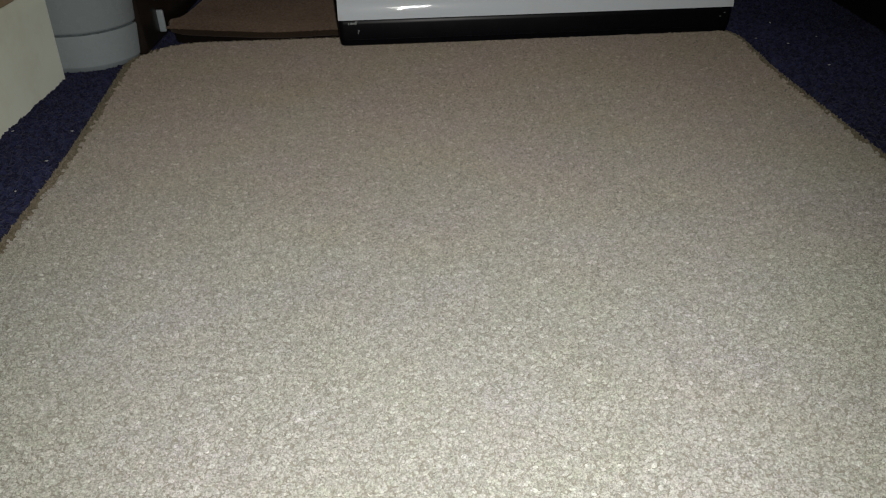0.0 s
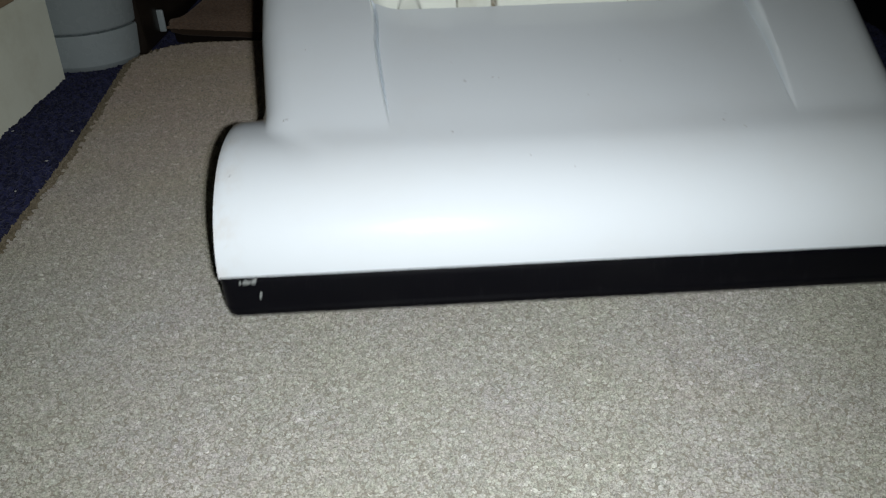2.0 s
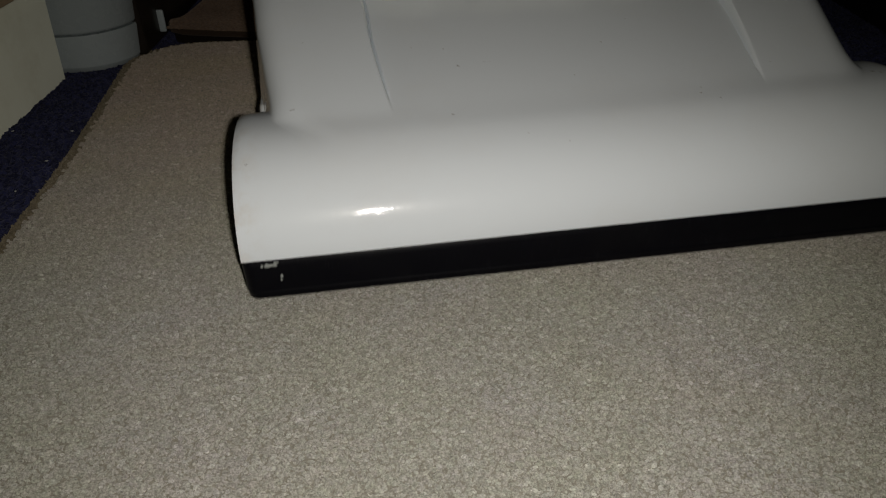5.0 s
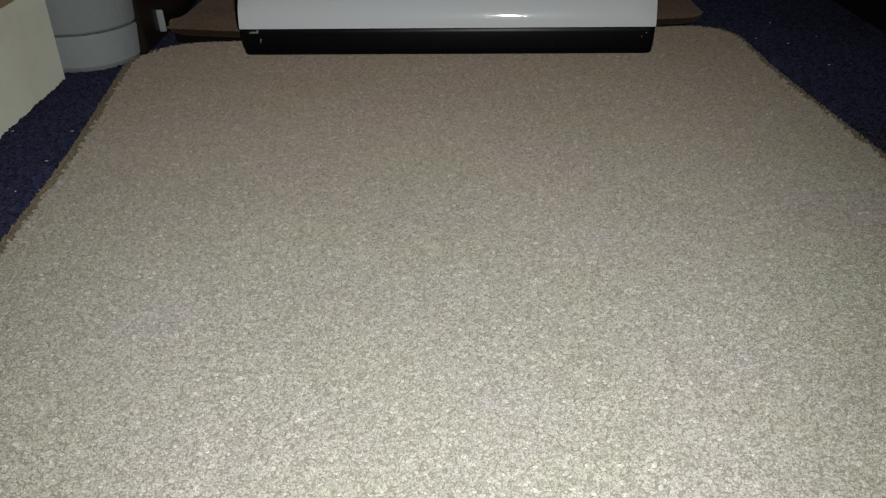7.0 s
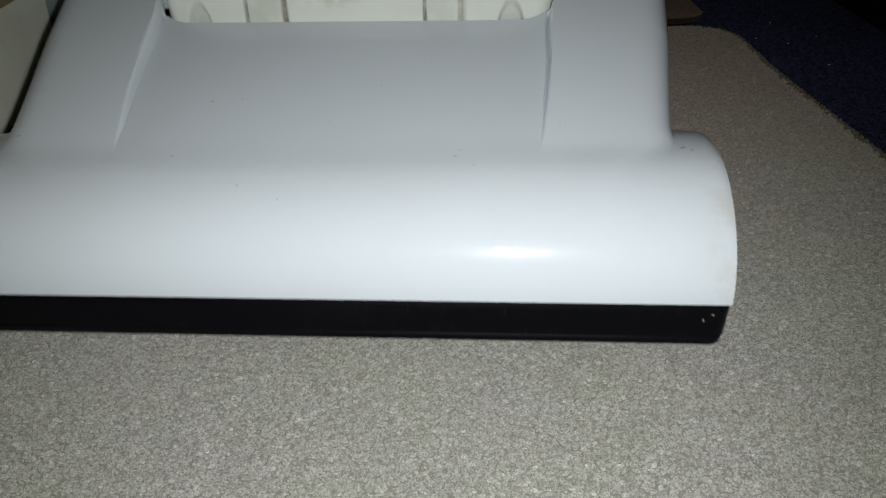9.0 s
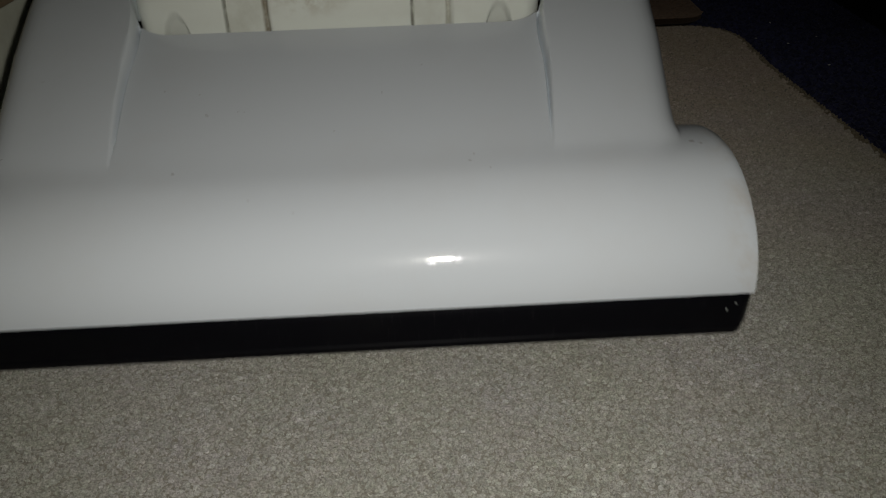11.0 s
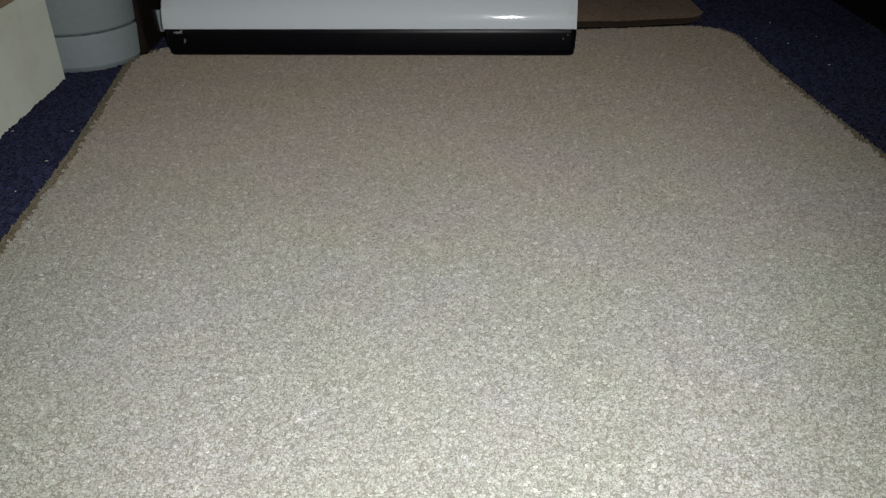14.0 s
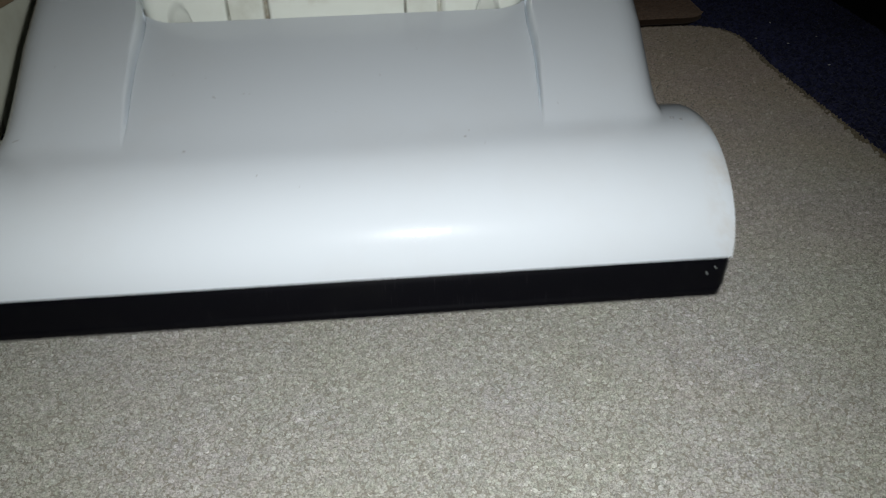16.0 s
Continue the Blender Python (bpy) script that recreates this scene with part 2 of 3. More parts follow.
def loft(rings, cap_start=True, cap_end=True):
    bm = bmesh.new()
    vs = [[bm.verts.new(p) for p in ring] for ring in rings]
    for a, b in zip(vs, vs[1:]):
        for i in range(len(a)):
            j = (i + 1) % len(a)
            bm.faces.new((a[i], a[j], b[j], b[i]))
    if cap_start:
        bm.faces.new(vs[0][::-1])
    if cap_end:
        bm.faces.new(vs[-1])
    return bm


def rounded(corners, radii, steps=8):
    """Outline of a polygon (counter-clockwise) with its corners rounded."""
    out = []
    n = len(corners)
    for i, c in enumerate(corners):
        c = Vector(c)
        a, b = (Vector(corners[i - 1]) - c).normalized(), (Vector(corners[(i + 1) % n]) - c).normalized()
        ang = a.angle(b)
        r = radii[i]
        d = r / math.tan(ang / 2)
        mid = c + (a + b).normalized() * (r / math.sin(ang / 2))
        p, q = c + a * d - mid, c + b * d - mid
        for k in range(steps + 1):
            s = k / steps
            w = p.slerp(q, s).normalized() * r
            out.append((mid + w)[:])
    return out


def inset(outline, d):
    """The outline moved inwards by d."""
    n = len(outline)
    res = []
    for i in range(n):
        p0, p1 = Vector(outline[i - 1]), Vector(outline[(i + 1) % n])
        t = (p1 - p0).normalized()
        res.append((outline[i][0] - t.y * d, outline[i][1] + t.x * d))
    return res


def slab(outline, levels, cap_start=True, cap_end=True):
    """levels: (z, inset)"""
    return loft([[(x, y, z) for x, y in inset(outline, d)] for z, d in levels], cap_start, cap_end)


def box(x0, x1, y0, y1, z0, z1, r=0.002):
    bm = bmesh.new()
    bmesh.ops.create_cube(bm, size=1)
    for v in bm.verts:
        v.co = Vector(((x0 + x1) / 2 + v.co.x * (x1 - x0), (y0 + y1) / 2 + v.co.y * (y1 - y0), (z0 + z1) / 2 + v.co.z * (z1 - z0)))
    if r:
        bmesh.ops.bevel(bm, geom=bm.edges[:], offset=r, segments=2, affect="EDGES", profile=0.5)
    return bm


# ---- the setting ----
FLOOR_Z = -0.006      # blue carpet; the beige mat's top is at z = 0
WALL_X, WALL_END = -0.285, 0.517


def build_setting():
    floor = part("floor", box(-2.2, 1.6, -2.0, 2.2, FLOOR_Z - 0.06, FLOOR_Z, 0), BLUE_GROUND)
    tagged(floor, "dark navy blue cut pile carpet with bits of lint", "carpet", kind="structure")
    wl = part("wall_left", box(-0.42, WALL_X, -2.0, WALL_END, FLOOR_Z, 2.4, 0.003), WALL_PAINT)
    tagged(wl, "cream painted wall ending in a corner", "wall", kind="structure")
    for name, dims in (("wall_back", (-2.2, 1.6, 2.2, 2.3)), ("wall_front", (-2.2, 1.6, -2.1, -2.0)),
                       ("wall_far_left", (-2.3, -2.2, -2.0, 2.2)), ("wall_right", (1.6, 1.7, -2.0, 2.2))):
        tagged(part(name, box(*dims, FLOOR_Z - 0.06, 2.4, 0), WALL_PAINT), "plain cream painted wall", "wall", kind="structure")
    tagged(part("ceiling", box(-2.3, 1.7, -2.1, 2.3, 2.4, 2.5, 0), CEILING_PAINT), "plain white ceiling", "ceiling", kind="structure")

    # skirting board with a moulded, dusty top, wrapping the wall's corner
    prof = [(0.0178, 0.0), (0.0194, 0.056), (0.0188, 0.0625), (0.0165, 0.066)]
    top = [(0.0165, 0.0662), (0.011, 0.0685), (0.008, 0.074), (0.0055, 0.083), (0.0, 0.088)]

    def wrap(pr, name, material):
        bm = bmesh.new()
        lines = []
        for d, z in pr:
            lines.append([bm.verts.new((WALL_X + d, -2.0, z + FLOOR_Z)), bm.verts.new((WALL_X + d, WALL_END + d, z + FLOOR_Z)),
                          bm.verts.new((-0.42, WALL_END + d, z + FLOOR_Z))])
        for a, b in zip(lines, lines[1:]):
            for i in range(2):
                bm.faces.new((a[i], a[i + 1], b[i + 1], b[i]))
        corner = [e for e in bm.edges if abs(e.verts[0].co.y - e.verts[1].co.y) < 0.02 and abs(e.verts[0].co.z - e.verts[1].co.z) > 0.02
                  and e.verts[0].co.y > 0]
        bmesh.ops.bevel(bm, geom=corner, offset=0.0015, segments=3, affect="EDGES", profile=0.5)
        return sharp(part(name, bm, material), 30)
    board = wrap(prof, "baseboard", GLOSS_PAINT)
    tagged(board, "cream gloss painted skirting board, chipped and grubby", "skirting", kind="structure")
    ledge = wrap(top, "trim", DUSTY_PAINT)
    tagged(ledge, "dusty brown moulded top of the skirting", "moulding", kind="structure")


# ---- beige mat ----
MAT_CORNERS = [(-0.176, -0.22), (0.262, -0.20), (0.2405, 0.38), (0.2330, 0.50), (0.2345, 0.611), (-0.2390, 0.606), (-0.2142, 0.40)]
MAT_OUTLINE = rounded(MAT_CORNERS, [0.04, 0.04, 0.6, 0.6, 0.036, 0.05, 0.6], 10)


def inside_mat(px, py, margin):
    """Which of the points lie inside the pile's outline, moved in by the margin."""
    poly = inset(MAT_OUTLINE, margin)
    ok = np.zeros(len(px), bool)
    n = len(poly)
    for i in range(n):
        (xa, ya), (xb, yb) = poly[i], poly[(i + 1) % n]
        if abs(yb - ya) < 1e-9:
            continue
        cross = ((ya > py) != (yb > py)) & (px < (xb - xa) * (py - ya) / (yb - ya) + xa)
        ok ^= cross
    return ok


def tufts(name, px, py, z, radius, height, material, sides=6, lean=0.35, crown=False, rows=False):
    """Many small yarn loops in one mesh: pointed, or with a rounded crown."""
    n = len(px)
    rng = np.random.default_rng(11)
    ang = np.arange(sides) * 2 * np.pi / sides
    turn = rng.uniform(0, 2 * np.pi, n)
    r = radius * rng.uniform(0.75, 1.25, n)
    hgt = height * rng.uniform(0.6, 1.25, n)
    long = rng.uniform(0.8, 1.5, n)
    lx, ly = rng.normal(0, lean, n) * radius, rng.normal(0, lean, n) * radius
    if rows:                                    # loops lie along the rows and lean away from the near end
        turn, long = rng.normal(0, 0.45, n), rng.uniform(1.0, 1.55, n)
        ly = ly + 0.35 * radius
    ex, ey = np.cos(ang)[None] * r[:, None] * long[:, None], np.sin(ang)[None] * r[:, None] / long[:, None] ** 0.5
    c, s = np.cos(turn)[:, None], np.sin(turn)[:, None]
    dx, dy = c * ex - s * ey, s * ex + c * ey
    levels = ((1.0, 0.0), (0.74, 0.72)) if crown else ((1.0, 0.0),)
    k = sides * len(levels) + 1
    verts = np.empty((n, k, 3))
    for i, (wide, up) in enumerate(levels):
        at = slice(i * sides, (i + 1) * sides)
        verts[:, at, 0] = px[:, None] + dx * wide + (lx * up)[:, None]
        verts[:, at, 1] = py[:, None] + dy * wide + (ly * up)[:, None]
        verts[:, at, 2] = z + (hgt * up)[:, None]
    verts[:, -1, 0], verts[:, -1, 1], verts[:, -1, 2] = px + lx, py + ly, np.ravel(z) + hgt
    top = (len(levels) - 1) * sides
    tris = [(top + i, top + (i + 1) % sides, k - 1) for i in range(sides)]
    if crown:
        for i in range(sides):
            j = (i + 1) % sides
            tris += [(i, j, sides + j), (i, sides + j, sides + i)]
    tris = np.array(tris)
    faces = (tris[None] + (np.arange(n) * k)[:, None, None]).reshape(-1)
    me = bpy.data.meshes.new(name)
    me.vertices.add(n * k)
    me.vertices.foreach_set("co", verts.reshape(-1))
    nf = n * len(tris)
    me.loops.add(nf * 3)
    me.polygons.add(nf)
    me.loops.foreach_set("vertex_index", faces.astype(np.int32))
    me.polygons.foreach_set("loop_start", np.arange(0, nf * 3, 3, dtype=np.int32))
    me.polygons.foreach_set("use_smooth", [False] * nf)
    me.update(calc_edges=True)
    me.materials.append(material)
    return new(name, me)


def jitter_grid(x0, x1, y0, y1, step, seed):
    rng = np.random.default_rng(seed)
    gx, gy = np.meshgrid(np.arange(x0, x1, step), np.arange(y0, y1, step))
    gx, gy = gx.ravel(), gy.ravel()
    return gx + rng.uniform(-0.45, 0.45, len(gx)) * step, gy + rng.uniform(-0.45, 0.45, len(gy)) * step


def clumps(px, py, step, seed):
    """Height of rounded clumps of yarn (0 in the gaps, 1 on top) at each tuft."""
    rng = np.random.default_rng(seed)
    i0, j0 = np.floor(px / step).astype(int), np.floor(py / step).astype(int)
    i0 -= i0.min() - 2
    j0 -= j0.min() - 2
    shape = (i0.max() + 4, j0.max() + 4)
    jx, jy = rng.uniform(-0.38, 0.38, shape), rng.uniform(-0.38, 0.38, shape)
    tall = rng.uniform(0.6, 1.0, shape)
    fx, fy = px / step - np.floor(px / step) - 0.5, py / step - np.floor(py / step) - 0.5
    first = np.full(px.shape, 9.0)
    second = np.full(px.shape, 9.0)
    lift = np.zeros(px.shape)
    for a in (-1, 0, 1):
        for b in (-1, 0, 1):
            d = np.hypot(a + jx[i0 + a, j0 + b] - fx, (b + jy[i0 + a, j0 + b] - fy) * 1.15)
            nearer = d < first
            second = np.where(nearer, first, np.minimum(second, d))
            lift = np.where(nearer, tall[i0 + a, j0 + b], lift)
            first = np.where(nearer, d, first)
    return lift * np.clip((second - first) / 0.32, 0, 1) ** 0.6


def build_mat():
    mat_thing = new("floor_mat")
    mat_thing.location = (0, 0, FLOOR_Z)
    tagged(mat_thing, "beige-grey loop pile floor mat with brown bound edge", "mat")

    def under(ob):
        ob.parent = mat_thing
        ob.matrix_parent_inverse = Matrix.Translation((0, 0, -FLOOR_Z))
        return ob
    border = slab(MAT_OUTLINE, [(FLOOR_Z, 0.0), (-0.0042, -0.0005), (-0.0031, 0.0010), (-0.0027, 0.002), (-0.0030, 0.0108)], True, True)
    under(part("border", border, MAT_EDGE, label="dark brown rubber border of the mat"))
    # its darker colour stands in for shade in the gaps of the pile
    ground = slab(MAT_OUTLINE, [(-0.0030, 0.0092), (-0.0017, 0.0098), (-0.0013, 0.0110), (-0.0013, 0.02)], False, True)
    under(part("dark_under", ground, MAT_BACK))
    # loops in staggered rows, 1.9 mm apart along the row and 1.35 mm from row to row
    rng = np.random.default_rng(3)
    gx, gy = np.meshgrid(np.arange(-0.245, 0.27, 0.0019), np.arange(0.085, 0.62, 0.00135))
    gx = gx + 0.00095 * (np.arange(gx.shape[0]) % 2)[:, None]
    px = gx.ravel() + rng.normal(0, 0.00040, gx.size)
    py = gy.ravel() + rng.normal(0, 0.00030, gx.size) + 0.0004 * np.sin(px * 310 + np.repeat(np.arange(gx.shape[0]), gx.shape[1]) * 0.13)
    wander = rng.normal(0, 0.0012, len(px))             # an uneven edge of the pile
    keep = inside_mat(px + wander - 0.0008 * (px < 0), py, 0.0068)          # a wider bound edge by the skirting
    px, py = px[keep], py[keep]
    worn = np.clip((py - 0.20) / 0.20, 0, 1)            # the far half is trodden flatter
    lift = -0.0020 + 0.0001 * worn + (0.00035 - 0.00015 * worn) * clumps(px, py, 0.0034, 21)
    pile = tufts("pile_surface", px, py, lift[:, None], 0.00098, 0.0013, MAT_PILE, 7, 0.3, True, True)
    # loose fibre ends over the loops
    fx, fy = jitter_grid(-0.24, 0.26, 0.085, 0.44, 0.0014, 14)
    top = inside_mat(fx - 0.0008 * (fx < 0), fy, 0.0085)
    fuzz = tufts("loose_fibre", fx[top], fy[top], -0.00125, 0.00036, 0.0006, MAT_PILE, 3, 1.6)
    under(tagged(fuzz, kind="stuff"))
    under(tagged(pile, kind="stuff"))
    # the thin, flattened fringe of the pile along the edge
    ex, ey = jitter_grid(-0.245, 0.27, 0.20, 0.62, 0.00105, 9)
    rim = inside_mat(ex, ey, 0.0008) & ~inside_mat(ex - 0.0008 * (ex < 0), ey, 0.0075)
    fringe = tufts("fringe", ex[rim], ey[rim], -0.0031, 0.0009, 0.0013, MAT_EDGE, 5, 0.6)
    under(tagged(fringe, kind="stuff"))


def build_carpet_pile():
    ax, ay = jitter_grid(-0.30, -0.19, 0.22, 0.75, 0.0016, 5)
    bx, by = jitter_grid(0.20, 0.42, 0.30, 0.85, 0.0020, 6)
    px, py = np.concatenate((ax, bx)), np.concatenate((ay, by))
    keep = ~inside_mat(px, py, -0.0005)
    ob = tufts("carpet_pile", px[keep], py[keep], FLOOR_Z - 0.0002 + 0.0019 * clumps(px[keep], py[keep], 0.0060, 33)[:, None], 0.0021, 0.0016, BLUE_PILE, 5, 0.6)
    tagged(ob, "navy blue carpet pile, worn and matted", "carpet pile", kind="stuff")


def build_brown_rug():
    """Thin rug whose near edge lifts off the floor and whose corner by the box curls up."""
    def surface(x, y):
        curl = 0.010 * max(0.0, 1 - math.hypot(x + 0.215, y - 0.625) / 0.09) ** 2
        wave = 0.0012 * noise.noise(Vector((x * 22, y * 22, 3.0)))
        lip = 0.0032 * math.exp(-max(0.0, y - 0.606) / 0.012)          # the bound edge stands up
        return 0.0012 + curl + wave + lip
    bm = bmesh.new()
    nx, ny = 90, 70
    grid = []
    for j in range(ny + 1):
        y = 0.604 + 0.416 * (j / ny) ** 1.6
        line = []
        for i in range(nx + 1):
            x = -0.214 + 0.434 * i / nx
            # rounded near corners, slightly slanting front edge
            q = max(0.0, x - 0.186) / 0.034
            left = max(0.0, -0.196 - x) / 0.018
            lead = 0.0114 * (x + 0.212) + 0.034 * (1 - math.sqrt(max(0.0, 1 - q * q))) + 0.016 * (1 - math.sqrt(max(0.0, 1 - left * left)))
            yy = y + lead * max(0.0, 1 - j / ny)
            yy += 0.0008 * noise.noise(Vector((x * 160, yy * 40, 0)))
            line.append(bm.verts.new((x, yy, surface(x, yy))))
        grid.append(line)
    for a, b in zip(grid, grid[1:]):
        for i in range(nx):
            bm.faces.new((a[i], a[i + 1], b[i + 1], b[i]))
    ends = [grid[-1][i].co.copy() for i in range(nx + 1)]
    around = [w.co.copy() for w in grid[0]] + [line[-1].co.copy() for line in grid[1:]] + ends[::-1][1:] + [line[0].co.copy() for line in grid[-2:0:-1]]
    rug = part("brown_rug", bm, BROWN_RUG)
    out = [(a - b).cross(Vector((0, 0, 1))).normalized() for a, b in zip(around[1:] + around[:1], around[-1:] + around[:-1])]
    rings = [[(c + o * d + Vector((0, 0, h))) for c, o in zip(around, out)] for d, h in ((-0.0004, -0.0001), (0.0008, -0.0006), (0.0013, -0.0020), (0.0010, -0.0038), (-0.0006, -0.0050), (-0.004, -0.0051))]
    part("binding", loft(rings, False, False), RUG_EDGE, rug, "dark brown worn edge of the rug, with shade of the gap in its colour")
    # near-black strip under the edge paints in the gap's shade
    under = [[(c + o * d + Vector((0, 0, h))) for c, o in zip(around, out)] for d, h in ((-0.0025, -0.0040), (-0.0025, -0.0102))]
    for p in under[1]:
        p.z = FLOOR_Z - 0.001
    part("dark_under", loft(under, False, False), RUG_GAP_SHADE, rug, "near-black strip standing in for the dark gap under the rug")
    px, py = jitter_grid(-0.212, 0.219, 0.6050, 0.80, 0.0012, 12)
    keep = ~((np.hypot(px - 0.1855, py - 0.642) > 0.034) & (px > 0.1855) & (py < 0.642)) & (py > 0.6045 + 0.0114 * (px + 0.212)) & (px < 0.2175) & (px > -0.211)
    px, py = px[keep], py[keep]
    z = np.array([surface(x, y) for x, y in zip(px, py)]) - 0.0001 + 0.0003 * clumps(px, py, 0.0034, 30)
    nap = tufts("nap", px, py, z[:, None], 0.0018, 0.0007, BROWN_RUG, 5, 0.5)
    nap.parent = rug
    tagged(nap, kind="stuff")
    tagged(rug, "thin brown rug lying beyond the beige mat", "rug")


def build_storage_box():
    thing = new("storage_box")
    thing.location = (-0.36, 0.75, FLOOR_Z)
    tagged(thing, "grey-blue plastic storage box standing on the carpet", "storage box")
    outline = rounded([(-0.62, 0.545), (-0.2255, 0.545), (-0.2255, 0.98), (-0.62, 0.98)], [0.02, 0.038, 0.03, 0.03], 12)
    back = Matrix.Translation(-Vector(thing.location))
    base = part("base", slab(outline, [(FLOOR_Z, 0.006), (FLOOR_Z + 0.002, 0.0025), (FLOOR_Z + 0.006, 0.0006), (0.0, 0.0), (0.0215, -0.0022), (0.0232, -0.0020), (0.0234, 0.004)]),
                GREY_BOX, thing)
    body = part("body", slab(outline, [(0.0234, 0.004), (0.0242, -0.0008), (0.0260, -0.0020), (0.12, -0.0085), (0.26, -0.014), (0.265, -0.012), (0.265, 0.002)]),
                GREY_BOX, thing)
    # small pale block added for the glint on the dark side
    glint_rib = part("glint_rib", box(-0.2215, -0.2155, 0.614, 0.6168, FLOOR_Z + 0.010, 0.0215, 0.0012), GREY_BOX, thing)
    # added dark panel: the shade on the box's side, which faces away from the torch
    panel = part("shade_panel", box(-0.2330, -0.2205, 0.577, 0.96, FLOOR_Z + 0.003, 0.25, 0.0035), SHADED_SIDE, thing, "shaded side of the grey box, put in as a dark brown panel")
    for ob in (base, body, glint_rib, panel):
        ob.matrix_parent_inverse = back
        sharp(ob, 50)


def build_cabinet():
    thing = new("cabinet")
    thing.location = (0.36, 0.8, FLOOR_Z)
    tagged(thing, "black low cabinet standing on the blue carpet", "cabinet")
    back = Matrix.Translation(-Vector(thing.location))
    for name, dims in (("plinth", (0.345, 0.75, 0.30, 1.30, FLOOR_Z, 0.07)), ("body", (0.337, 0.75, 0.29, 1.31, 0.07, 0.55))):
        ob = part(name, box(*dims, 0.003), BLACK_BOARD, thing)
        ob.matrix_parent_inverse = back


def build_lint():
    spots = [(-0.2241, 0.360), (-0.2227, 0.396), (-0.2242, 0.437), (-0.262, 0.44), (0.243, 0.574), (0.262, 0.56), (0.268, 0.612), (0.289, 0.574), (0.2715, 0.512)]
    rng = random.Random(4)
    for x, y in spots:
        bm = bmesh.new()
        bmesh.ops.create_icosphere(bm, subdivisions=2, radius=0.00055)
        for v in bm.verts:
            v.co += noise.noise_vector(v.co * 2500 + Vector((x * 90, y * 90, 0))) * 0.0005
            v.co.x *= rng.uniform(1.4, 1.8)
            v.co.z *= 0.5
        ob = part("lint", bm, LINT)
        ob.matrix_world = pose(x, y, FLOOR_Z + 0.0033, 0, 0, rng.uniform(0, 180))
        tagged(ob, "tiny pale bit of lint on blue carpet", "lint", "lint on the carpet")


# ---- vacuum cleaner head; its origin is on the floor, X across, Y away from the lens ----
HALF = 0.150


def smax(a, b, k):
    return 0.5 * (a + b + math.sqrt((a - b) ** 2 + k * k))


def roll_height(v):
    d = (0.045 - v) / 0.045 if v < 0.045 else (v - 0.045) / 0.053
    n = 2.0 if v < 0.045 else 2.2
    return 0.0195 + 0.0370 * max(0.0, 1 - d ** n) ** (1 / n)


def edge_x(v):
    turned_in = min(max(0.058 - v, 0.0), 0.026)          # rounded front corners of the cover
    return 0.1347 + 0.120 * min(max(v - 0.055, 0.0), 0.06) + 0.070 * max(v - 0.115, 0.0) - 26.0 * turned_in ** 2


def soft_step(x):
    x = min(max(x, 0.0), 1.0)
    return x * x * (3 - 2 * x)


def crease_x(v):
    return 0.0892 - 0.0052 * (max(0.0, 0.10 - v) / 0.055) ** 1.3 + 0.0046 * min(max(0.0, v - 0.112) / 0.033, 1.0) ** 2


def cover_height(x, v):
    """Sloping top cover with two raised shoulders and a shallow middle panel."""
    x = abs(x)
    top = 0.0572 + 0.333 * (v - 0.042)
    depth = 0.0078 * min(max((v - 0.044) / 0.10, 0.0), 1.0) ** 0.95
    top += depth * soft_step((x - crease_x(v) + 0.001) / (0.0009 + 0.015 * max(v - 0.045, 0))) - depth * 0.28
    top -= 0.0022 * soft_step((v - 0.046) / 0.03) * math.exp(-((x - crease_x(v) + 0.0012) / 0.00036) ** 2)      # slit at the foot of the shoulder
    top -= 45.0 * max(0.0, 0.034 - v) ** 2
    r = 0.013
    e = edge_x(v) - x
    if e < 0:
        return top - r + e * 14
    if e < r:
        return top - r + math.sqrt(r * r - (r - e) ** 2)
    return top


def shell_height(x, v):
    k = 0.0022 + 0.0030 * soft_step((0.014 - (edge_x(v) - abs(x))) / 0.014) * soft_step((v - 0.038) / 0.022)
    roll = roll_height(v) + 0.0014 * max(0.0, x / HALF) * soft_step(v / 0.045)      # the right end sits a little prouder
    return smax(roll, cover_height(x, v), k) - 0.0006


